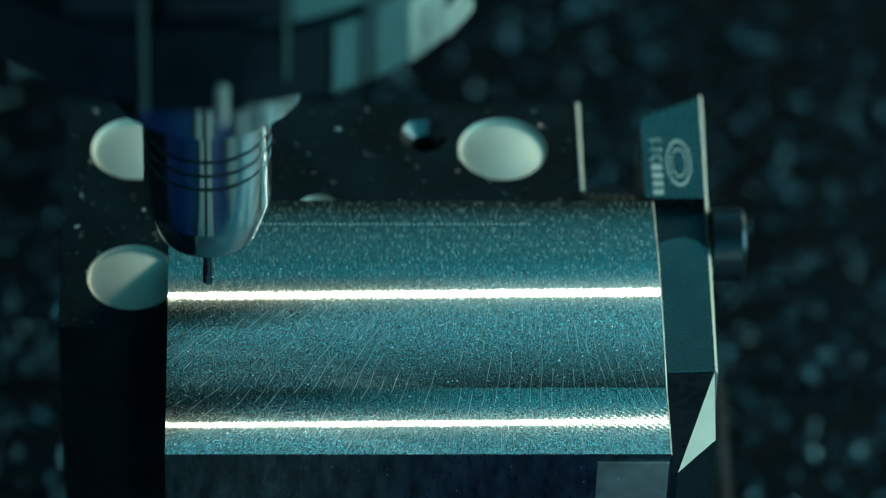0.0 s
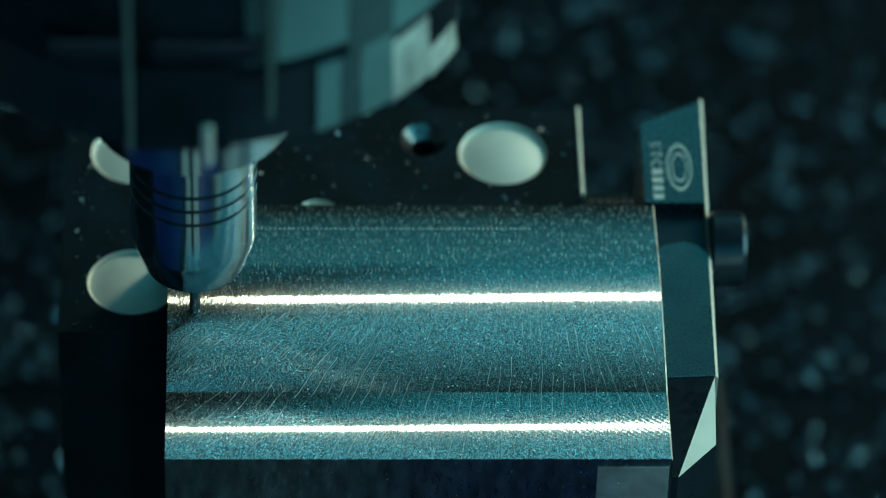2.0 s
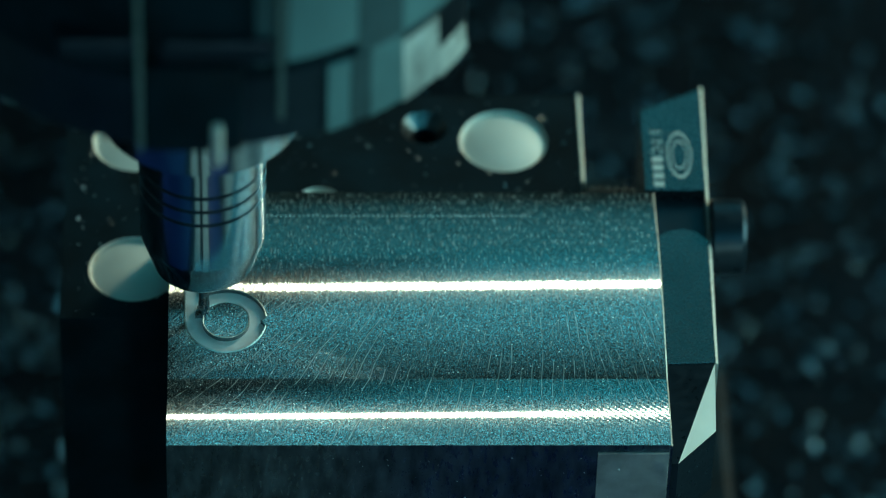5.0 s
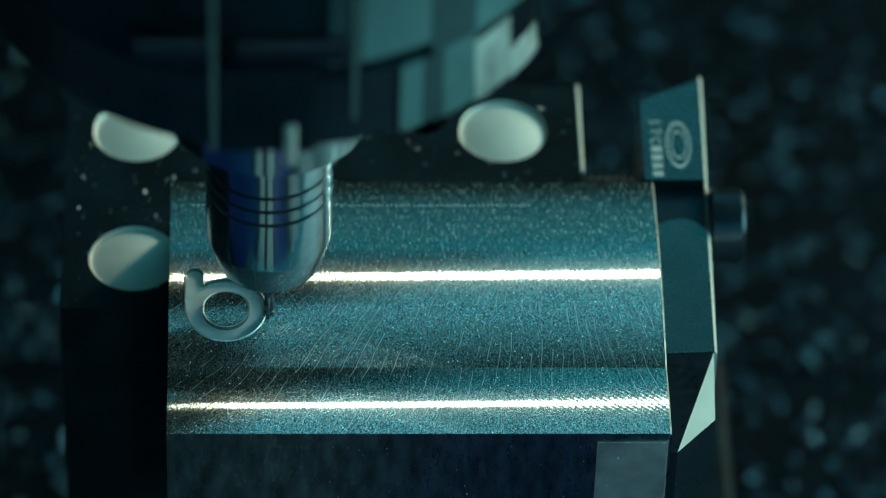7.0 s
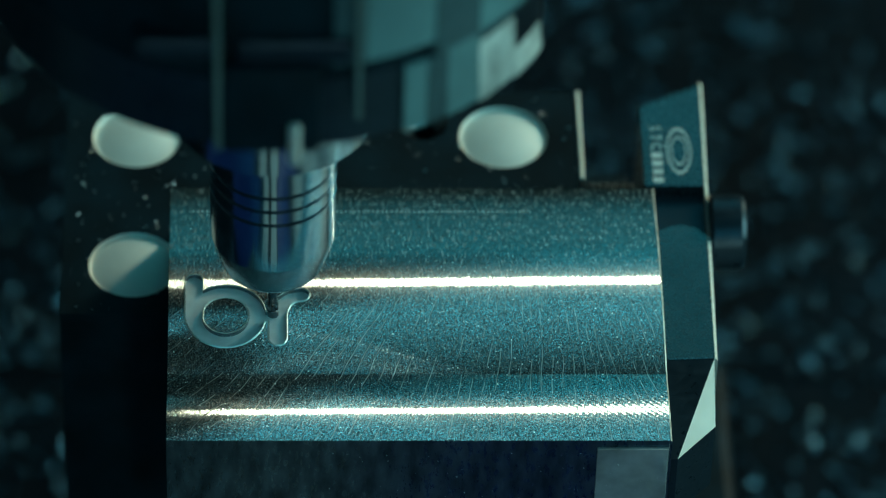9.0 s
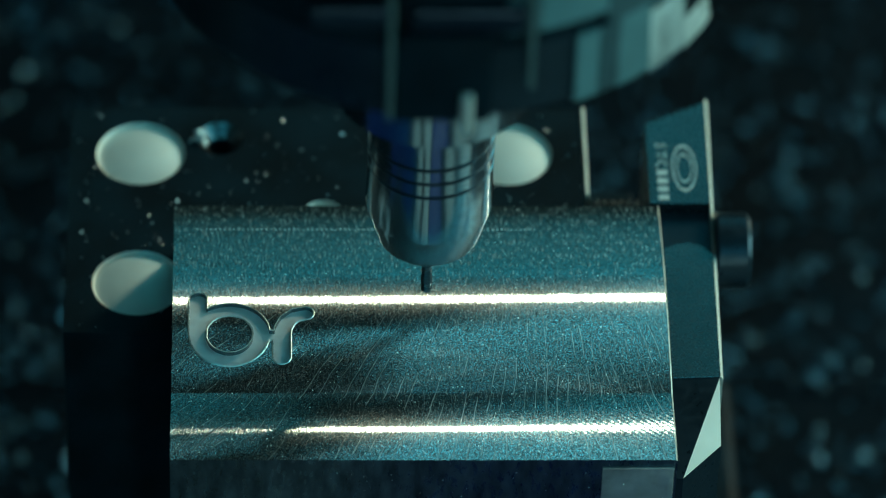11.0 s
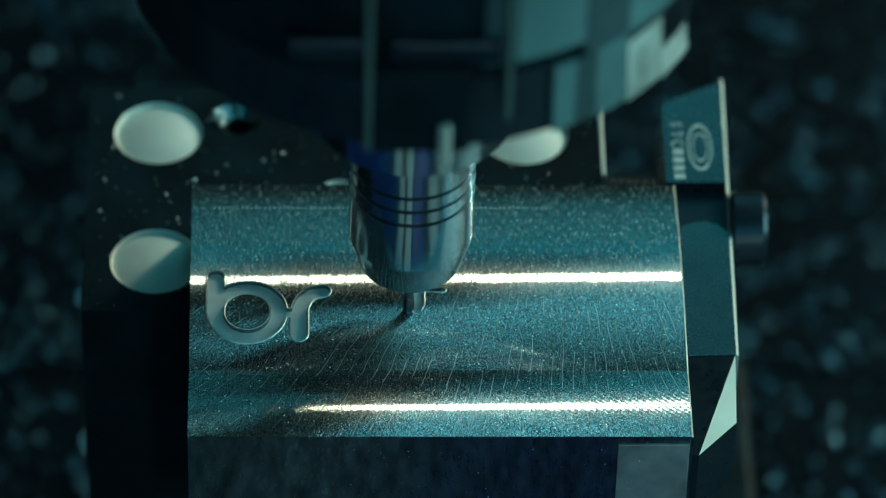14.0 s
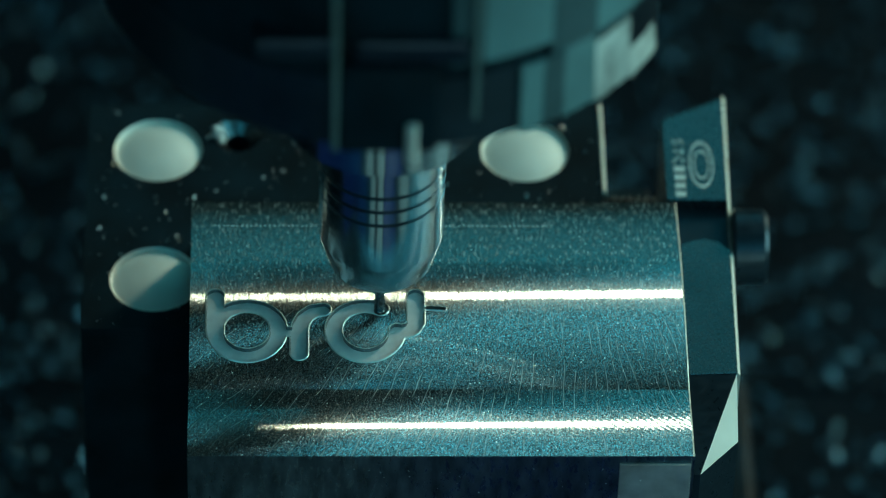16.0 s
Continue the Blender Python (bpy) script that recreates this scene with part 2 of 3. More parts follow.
SPINDLE += [(5.3, 4.5, 0), (5.5, 4.35, 0), (6, 7.1, 0), (6.5, 13.7, 0), (7, 18.25, 0), (7.5, 19.85, 0), (8, 19.95, 0), (8.5, 23.7, 0), (9, 18.95, 0), (9.2, 16.5, 0), (9.5, 16.5, 6), (10.5, 44, 8.5), (11.3, 46, 5.4), (11.5, 46, 4.65), (12, 46.1, 2.87), (12.5, 46.05, 1.07), (13, 42.45, 0), (13.5, 40.85, 0), (14, 39.7, 0), (14.5, 35.97, 0), (15, 28.6, 0), (15.5, 27.2, 0), (16, 34.41, 0)]
ON_TABLE = []


# ---- the milled block ----
W, FRONT, CREASE = 90.0, -64.9, -48.4


def crown(y):
    """Height of the two shallow humps of the block's top, in mm."""
    if y > CREASE:
        return 3.1 - 3.1 * ((y + 26.5) / 26.5) ** 2
    return 1.54 - (y + 59.0) ** 2 / 200.0


def slope(y):
    return -6.2 * (y + 26.5) / 26.5 ** 2 if y > CREASE else -(y + 59.0) / 100.0


def stroke(pts, times, width):
    return [(a, b, ta, tb, width / 2) for a, b, ta, tb in zip(pts, pts[1:], times, times[1:])]


def arc(c, r, a0, a1, n):
    return [(c[0] + r * math.cos(radians(a0 + (a1 - a0) * i / n)), c[1] + r * math.sin(radians(a0 + (a1 - a0) * i / n))) for i in range(n + 1)]


def span(t0, t1, n):
    return [t0 + (t1 - t0) * i / n for i in range(n + 1)]


CUTS = stroke([(4.65, -27.1), (4.65, -35.4)], [2.45, 3.05], 3.1)
CUTS += stroke(arc(B_C, RING_R, 180, 540, 48), span(3.2, 5.2, 48), 2.9)
CUTS += stroke([(16.6, -35.6), (18.8, -35.8)], [6.85, 7.1], 2.0)
CUTS += stroke([(19.85, -36.0), (19.85, -40.55)], [7.15, 7.55], 3.1)
CUTS += stroke([(19.85, -36.0), (20.1, -34.0), (20.9, -32.2), (22.3, -30.9), (24.1, -30.5)], [7.85, 8.05, 8.2, 8.35, 8.55], 2.9)
CUTS += stroke([(46.0, -30.3), (43.0, -30.1)], [12.55, 12.95], 0.9)
CUTS += stroke([(41.0, -27.1), (41.0, -33.6), (40.2, -35.1), (38.6, -35.6)], [13.35, 13.9, 14.05, 14.2], 3.0)
CUTS += stroke(arc(D_C, RING_R, 0, -299, 40), span(14.26, 16.0, 40), 2.9)
SEG = np.array([(a[0], a[1], b[0], b[1], ta, tb, h) for a, b, ta, tb, h in CUTS])


def cut_field(x, y):
    """Distance to the edge of the strokes (negative inside) and the time of the cut, for arrays of points."""
    best = np.full(x.shape, 99.0)
    when = np.zeros(x.shape)
    for ax, ay, bx, by, ta, tb, h in SEG:
        dx, dy = bx - ax, by - ay
        s = np.clip(((x - ax) * dx + (y - ay) * dy) / (dx * dx + dy * dy), 0, 1)
        d = np.hypot(x - ax - s * dx, y - ay - s * dy) - h
        near = d < best
        best = np.where(near, d, best)
        when = np.where(near, ta + s * (tb - ta), when)
    return best, when


DEPTH = 0.8


def build_block():
    # fine sheet round the lettering, split along the edge of the strokes
    x0, x1, y0, y1, step = 1.5, 49.0, -44.0, -24.0, 0.16
    nx, ny = int(round((x1 - x0) / step)), int(round((y1 - y0) / step))
    xs, ys = np.linspace(x0, x1, nx + 1), np.linspace(y0, y1, ny + 1)
    gx, gy = np.meshgrid(xs, ys)
    d, when = cut_field(gx, gy)
    d = np.where(np.abs(d) < 1e-4, 1e-4, d)
    pts = [(float(a), float(b)) for a, b in zip(gx.ravel(), gy.ravel())]
    dv, tv = d.ravel(), when.ravel()
    cross = {}

    def mid(i, j):
        key = (min(i, j), max(i, j))
        if key not in cross:
            f = dv[i] / (dv[i] - dv[j])
            pts.append((pts[i][0] + f * (pts[j][0] - pts[i][0]), pts[i][1] + f * (pts[j][1] - pts[i][1])))
            cross[key] = len(pts) - 1
        return cross[key]

    skin, pieces, rim = [], {}, []
    for r in range(ny):
        for c in range(nx):
            q = (r * (nx + 1) + c, r * (nx + 1) + c + 1, (r + 1) * (nx + 1) + c + 1, (r + 1) * (nx + 1) + c)
            ins = [dv[k] < 0 for k in q]
            if not any(ins):
                skin.append(q)
                continue
            slot = int(min(tv[k] for k in q if dv[k] < 0) * 10)
            if all(ins):
                pieces.setdefault(slot, []).append(q)
                continue
            for tri in ((q[0], q[1], q[2]), (q[0], q[2], q[3])):
                inner, outer, cut = [], [], []
                for k in range(3):
                    i, j = tri[k], tri[(k + 1) % 3]
                    (inner if dv[i] < 0 else outer).append(i)
                    if (dv[i] < 0) != (dv[j] < 0):
                        m = mid(i, j)
                        inner.append(m)
                        outer.append(m)
                        cut.append(m)
                if len(inner) > 2:
                    pieces.setdefault(slot, []).append(tuple(inner))
                if len(outer) > 2:
                    skin.append(tuple(outer))
                if len(cut) == 2:
                    rim.append((cut[0], cut[1], slot))

    def finish(name, verts, faces, normals, mats, face_mats):
        me = bpy.data.meshes.new(name)
        me.from_pydata([(x * MM, y * MM, z * MM) for x, y, z in verts], [], faces)
        for m in mats:
            me.materials.append(m)
        me.polygons.foreach_set("material_index", face_mats)
        me.polygons.foreach_set("use_smooth", [True] * len(faces))
        loops = []
        for p in me.polygons:
            for v in p.vertices:
                loops.append(normals[v] if face_mats[p.index] == 0 else tuple(p.normal))
        me.normals_split_custom_set(loops)
        return me

    def nrm(y):
        return tuple(Vector((0, -slope(y), 1)).normalized())

    # the block: sheet, the rest of the humps, the walls of the groove, sides
    verts, normals, faces, fm, at = [], [], [], [], {}

    def v(x, y, z=None, n=None):
        verts.append((x, y, crown(y) if z is None else z))
        normals.append(n or nrm(y))
        return len(verts) - 1

    for f in skin:
        row = []
        for k in f:
            if k not in at:
                at[k] = v(*pts[k])
            row.append(at[k])
        faces.append(row)
        fm.append(0)
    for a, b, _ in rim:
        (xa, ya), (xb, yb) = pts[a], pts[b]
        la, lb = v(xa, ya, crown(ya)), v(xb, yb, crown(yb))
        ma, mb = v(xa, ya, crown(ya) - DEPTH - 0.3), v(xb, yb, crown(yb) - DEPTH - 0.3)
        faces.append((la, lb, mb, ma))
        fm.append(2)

    def strip(xa, xb, ya, yb, n):
        prev = None
        for i in range(n + 1):
            y = ya + (yb - ya) * i / n
            nn = nrm(y - 1e-6 if (y <= CREASE + 1e-6 and yb < CREASE) else y + 1e-6)
            cur = (v(xa, y, None if y > CREASE + 1e-6 or yb < CREASE - 1e-6 else crown(y + 1e-6), nn), v(xb, y, None if y > CREASE + 1e-6 or yb < CREASE - 1e-6 else crown(y + 1e-6), nn))
            if prev:
                faces.append((cur[0], cur[1], prev[1], prev[0]))
                fm.append(0)
            prev = cur

    CH = 0.28
    xr = W - CH
    strip(0, xr, 0, y1, 40)
    strip(0, x0, y1, y0, 40)
    strip(x1, xr, y1, y0, 40)
    strip(0, xr, y0, CREASE, 8)
    strip(0, xr, CREASE - 1e-5, FRONT, 30)
    # sides, with the bright deburred edge on one end
    prof = [0 - 0.6625 * i for i in range(73)] + [CREASE - 1e-5 - (CREASE - FRONT) * i / 24 for i in range(25)]
    low = -42.0
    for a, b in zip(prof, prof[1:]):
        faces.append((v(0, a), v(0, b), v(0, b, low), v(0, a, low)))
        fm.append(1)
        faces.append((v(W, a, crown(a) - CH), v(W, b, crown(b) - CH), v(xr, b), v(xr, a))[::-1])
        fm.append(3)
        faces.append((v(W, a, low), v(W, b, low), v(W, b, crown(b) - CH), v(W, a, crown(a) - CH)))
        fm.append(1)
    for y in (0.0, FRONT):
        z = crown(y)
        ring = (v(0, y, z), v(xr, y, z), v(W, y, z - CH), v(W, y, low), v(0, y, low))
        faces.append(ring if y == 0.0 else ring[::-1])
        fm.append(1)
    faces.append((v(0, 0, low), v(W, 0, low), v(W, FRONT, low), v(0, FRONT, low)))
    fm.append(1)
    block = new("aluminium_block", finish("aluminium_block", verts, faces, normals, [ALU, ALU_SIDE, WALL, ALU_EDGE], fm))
    tagged(block, "bright milled aluminium block with two shallow humps on top", "workpiece")
    # proud polished strip at the end of the front face
    bm = bmesh.new()
    box(bm, 76.7, 89.4, FRONT - 0.5, FRONT - 0.004, low + 1, -0.35, 0.1)
    part("front_strip", bm, STRIP, block, "polished strip on the front face")
    bm = bmesh.new()
    q = [(W - 0.5, FRONT - 0.03), (W + 0.03, FRONT + 0.5), (W - 0.3, FRONT + 0.3)]
    prism(bm, q, low, crown(FRONT) - 0.4)
    part("corner_chamfer", bm, PLUG, block, "bright deburred corner")
    bm = bmesh.new()
    for k in range(74):
        x = 4.2 + 0.853 * k
        lathe(bm, [(0.2, 0.0), (0.16, 0.05), (0.08, 0.085), (0, 0.095)], 8, Matrix.Translation((x * MM, -7.7 * MM, crown(-7.7) * MM - 2e-6)))
    tagged(part("dimple_row", bm, GROOVE, block, "row of fine bright dimples", 60), kind="stuff")
    # pale specks: on top they imitate glints of the milled grain
    rnd = random.Random(21)
    bm = bmesh.new()
    for k in range(2000):
        x, y = rnd.uniform(0.8, 89), rnd.uniform(-64, -1)
        if cut_field(np.array([x]), np.array([y]))[0][0] < 0.6:
            continue
        r = 0.035 + 0.12 * rnd.random() ** 4
        lathe(bm, [(r, -0.01), (0.8 * r, 0.45 * r), (0.4 * r, 0.75 * r), (0, 0.85 * r)], 6, Matrix.Translation((x * MM, y * MM, crown(y) * MM)))
    for k in range(110):
        x, z = 89 - 62 * rnd.random() ** 1.4, -2 - 34 * rnd.random() ** 1.3
        r = 0.05 + 0.12 * rnd.random() ** 3
        lathe(bm, [(r, -0.01), (0.8 * r, 0.45 * r), (0.4 * r, 0.75 * r), (0, 0.85 * r)], 6, Matrix.Translation((x * MM, (FRONT - 0.5 if x > 76.7 else FRONT) * MM, z * MM)) @ Matrix.Rotation(math.pi / 2, 4, "X"))
    tagged(part("sparkle_speck", bm, GROOVE, block, "fine bright specks, for sparkle on the top and specks on the front", 60), kind="stuff")
    # the burr that the cutter throws up along both edges
    px, py = np.array([q[0] for q in pts]), np.array([q[1] for q in pts])
    e = 0.05
    ux = cut_field(px + e, py)[0] - cut_field(px - e, py)[0]
    uy = cut_field(px, py + e)[0] - cut_field(px, py - e)[0]
    ln = np.maximum(np.hypot(ux, uy), 1e-9)
    ux, uy = ux / ln, uy / ln
    lips = {}
    for a, b, slot in rim:
        bv, bf = lips.setdefault(slot, ([], []))
        k0 = len(bv)
        for k in (a, b):
            k = int(k)
            rise = 0.09 + 0.08 * noise.noise(Vector((px[k] * 2.5, py[k] * 2.5, 0)))
            for off, dz in ((0.004, -0.15), (0.09, rise + 0.05), (0.30, -0.03)):
                x, y = px[k] + off * ux[k], py[k] + off * uy[k]
                bv.append((x * MM, y * MM, (crown(y) + dz) * MM))
        bf += [(k0, k0 + 1, k0 + 4, k0 + 3), (k0 + 1, k0 + 2, k0 + 5, k0 + 4), (k0, k0 + 3, k0 + 5, k0 + 2)]
    burr_rows = []
    for slot in sorted(lips):
        me = bpy.data.meshes.new("burr")
        me.from_pydata(lips[slot][0], [], lips[slot][1])
        me.materials.append(ALU_EDGE)
        ob = new("burr", me)
        ob.parent = block
        burr_rows.append((ob, slot / 10 + 0.04))
    # the metal that the cutter takes away, stretch by stretch
    cut_rows = []
    for slot in sorted(pieces):
        pv, pn, pf, pm, pat, edges = [], [], [], [], {}, {}
        for f in pieces[slot]:
            row = []
            for k in f:
                if k not in pat:
                    x, y = pts[k]
                    pv.append((x, y, crown(y)))
                    pn.append(nrm(y))
                    pat[k] = len(pv) - 1
                row.append(pat[k])
            pf.append(row)
            pm.append(0)
            for i in range(len(row)):
                e = (row[i], row[(i + 1) % len(row)])
                if (e[1], e[0]) in edges:
                    del edges[(e[1], e[0])]
                else:
                    edges[e] = 1
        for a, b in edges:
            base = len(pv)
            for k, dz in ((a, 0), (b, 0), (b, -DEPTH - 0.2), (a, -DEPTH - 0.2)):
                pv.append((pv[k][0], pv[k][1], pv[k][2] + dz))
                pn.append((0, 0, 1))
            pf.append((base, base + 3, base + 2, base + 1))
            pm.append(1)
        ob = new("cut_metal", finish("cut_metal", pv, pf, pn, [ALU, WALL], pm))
        ob.parent = block
        cut_rows.append((ob, slot / 10 + 0.02))
    fv, ff, fat = [], [], {}
    for slot in sorted(pieces):
        for f in pieces[slot]:
            row = []
            for k in f:
                if k not in fat:
                    x, y = pts[k]
                    fv.append((x * MM, y * MM, (crown(y) - DEPTH) * MM))
                    fat[k] = len(fv) - 1
                row.append(fat[k])
            ff.append(row)
    me = bpy.data.meshes.new("groove_floor")
    me.from_pydata(fv, [], ff)
    me.materials.append(GROOVE)
    me.polygons.foreach_set("use_smooth", [True] * len(ff))
    ob = new("groove_floor", me)
    ob.parent = block
    tagged(ob, "bright fresh-cut floor of the engraved grooves")
    return block, cut_rows, burr_rows


block, cut_rows, burr_rows = build_block()
ON_TABLE.append(block)


# ---- the vise ----
def plate_with_holes(bm, x0, x1, y0, y1, z, low, columns):
    """A block whose top has round holes. columns: (from x, to x, [(cx, cy, radius, depth)])."""
    def quad(a, b, c, d):
        bm.faces.new([bm.verts.new((px * MM, py * MM, z * MM)) for px, py in ((a, c), (b, c), (b, d), (a, d))])
    x = x0
    for ca, cb, holes in columns:
        if ca > x:
            quad(x, ca, y0, y1)
        y = y0
        for cx, cy, r, dep in sorted(holes, key=lambda h: h[1]):
            half = (cb - ca) / 2
            quad(ca, cb, y, cy - half)
            n = 40
            ch = 2.2 if dep > 5 else 0.35
            ring, sq, chm, deep = [], [], [], []
            for i in range(n):
                a = 2 * math.pi * (i + 0.5) / n
                c, s = math.cos(a), math.sin(a)
                k = half / max(abs(c), abs(s))
                sq.append(bm.verts.new(((cx + k * c) * MM, (cy + k * s) * MM, z * MM)))
                ring.append(bm.verts.new(((cx + r * c) * MM, (cy + r * s) * MM, z * MM)))
                chm.append(bm.verts.new(((cx + (r - ch) * c) * MM, (cy + (r - ch) * s) * MM, (z - ch) * MM)))
                deep.append(bm.verts.new(((cx + (r - ch) * c) * MM, (cy + (r - ch) * s) * MM, (z - dep) * MM)))
            for i in range(n):
                j = (i + 1) % n
                bm.faces.new((sq[i], sq[j], ring[j], ring[i]))
                for a, b in ((ring, chm), (chm, deep)):
                    f = bm.faces.new((a[i], a[j], b[j], b[i]))
                    f.material_index = (3 if a is ring else 0) if dep > 5 else 1
            for sx in (-1, 1):
                for sy in (-1, 1):
                    bm.faces.new(sorted([bm.verts.new(((cx + sx * half) * MM, (cy + sy * half) * MM, z * MM))] + sorted(sq, key=lambda w: (w.co.x / MM - cx - sx * half) ** 2 + (w.co.y / MM - cy - sy * half) ** 2)[:2], key=lambda w: math.atan2(w.co.y / MM - cy - sy * half * 0.97, w.co.x / MM - cx - sx * half * 0.97)))
            f = bm.faces.new(deep)
            f.material_index = 2
            y = cy + half
        quad(ca, cb, y, y1)
        x = cb
    quad(x, x1, y0, y1)
    for a, b, c, d in ((x0, y0, x1, y0), (x1, y0, x1, y1), (x1, y1, x0, y1), (x0, y1, x0, y0)):
        bm.faces.new([bm.verts.new(p) for p in ((a * MM, b * MM, z * MM), (c * MM, d * MM, z * MM), (c * MM, d * MM, low * MM), (a * MM, b * MM, low * MM))])


def build_vise():
    vise = empty("machine_vise", (0.03, 0.008, -0.15))
    back = Matrix.Translation((-0.03, -0.008, 0.15))

    def vpart(name, bm, mat, label="", smooth=0.0):
        bm.transform(back)
        return part(name, bm, mat, vise, label, smooth)

    bm = bmesh.new()
    plate_with_holes(bm, -20.4, 77.4, -21.0, 38.6, -12.0, -95.0, [
        (-16.0, 2.0, [(-7.0, 26.0, 8.4, 1.5), (-7.0, -8.3, 8.4, 1.5)]),
        (3.2, 13.2, [(8.2, 30.2, 4.5, 9.0)]),
        (22.7, 32.7, [(27.7, 9.3, 4.2, 1.5)]),
        (43.0, 53.0, [(48.0, 29.7, 4.5, 9.0)]),
        (54.0, 72.0, [(63.0, 26.0, 8.4, 1.5), (63.0, -8.3, 8.4, 1.5)])])
    bmesh.ops.remove_doubles(bm, verts=bm.verts, dist=1e-6)
    vpart("jaw_body", bm, [OXIDE, PLUG, OXIDE, STEEL], "black-oxide jaw body with counterbored holes")
    for cx, cy, r in ((-7, 26, 7.95), (-7, -8.3, 7.95), (63, 26, 7.95), (27.7, 9.3, 3.75)):
        bm = bmesh.new()
        lathe(bm, [(0, -12.75), (r - 0.3, -12.75), (r, -12.9), (r, -13.4)], 48, Matrix.Translation((cx * MM, cy * MM, 0)))
        vpart("hole_plug", bm, PLUG, "bright turned plug", 30)
    bm = bmesh.new()
    box(bm, 77.42, 78.15, 14.4, 38.6, -60, -11.6, 0.25)
    vpart("edge_strip", bm, PLUG, "bright ground edge strip")
    bm = bmesh.new()
    box(bm, 79, 88, -60, 34, -95, -30, 0.5)
    vpart("slideway", bm, OXIDE)
    bm = bmesh.new()
    lathe(bm, [(0, 0), (3.6, 0), (4.2, 0.5)] + [(4.2 if i % 2 else 3.4, 0.8 + 0.75 * i) for i in range(12)] + [(0, 9.6)], 32, Matrix.Translation((0.0782, 0.0105, -0.0145)) @ Matrix.Rotation(math.pi / 2, 4, "Y"))
    vpart("lead_screw", bm, STEEL, "threaded steel screw", 25)
    bm = bmesh.new()
    box(bm, -22, 112, -75, 45, -150, -95, 2)
    vpart("base", bm, OXIDE)
    return vise


ON_TABLE.append(build_vise())


def letter(name, ch, at, parent, back):
    """A flat engraved letter that reads along y."""
    cu = bpy.data.curves.new(name, "FONT")
    cu.body, cu.size = ch, 2.9 * MM
    tmp = bpy.data.objects.new(name, cu)
    scene.collection.objects.link(tmp)
    me = bpy.data.meshes.new_from_object(tmp.evaluated_get(bpy.context.evaluated_depsgraph_get()))
    bpy.data.objects.remove(tmp)
    me.transform(back @ Matrix.Translation((at[0] * MM, at[1] * MM, -3.985 * MM)) @ Matrix.Rotation(-math.pi / 2, 4, "Z"))
    me.materials.clear()
    me.materials.append(INK)
    ob = new(name, me)
    ob.parent = parent
    return tagged(ob, "pale engraved letter")


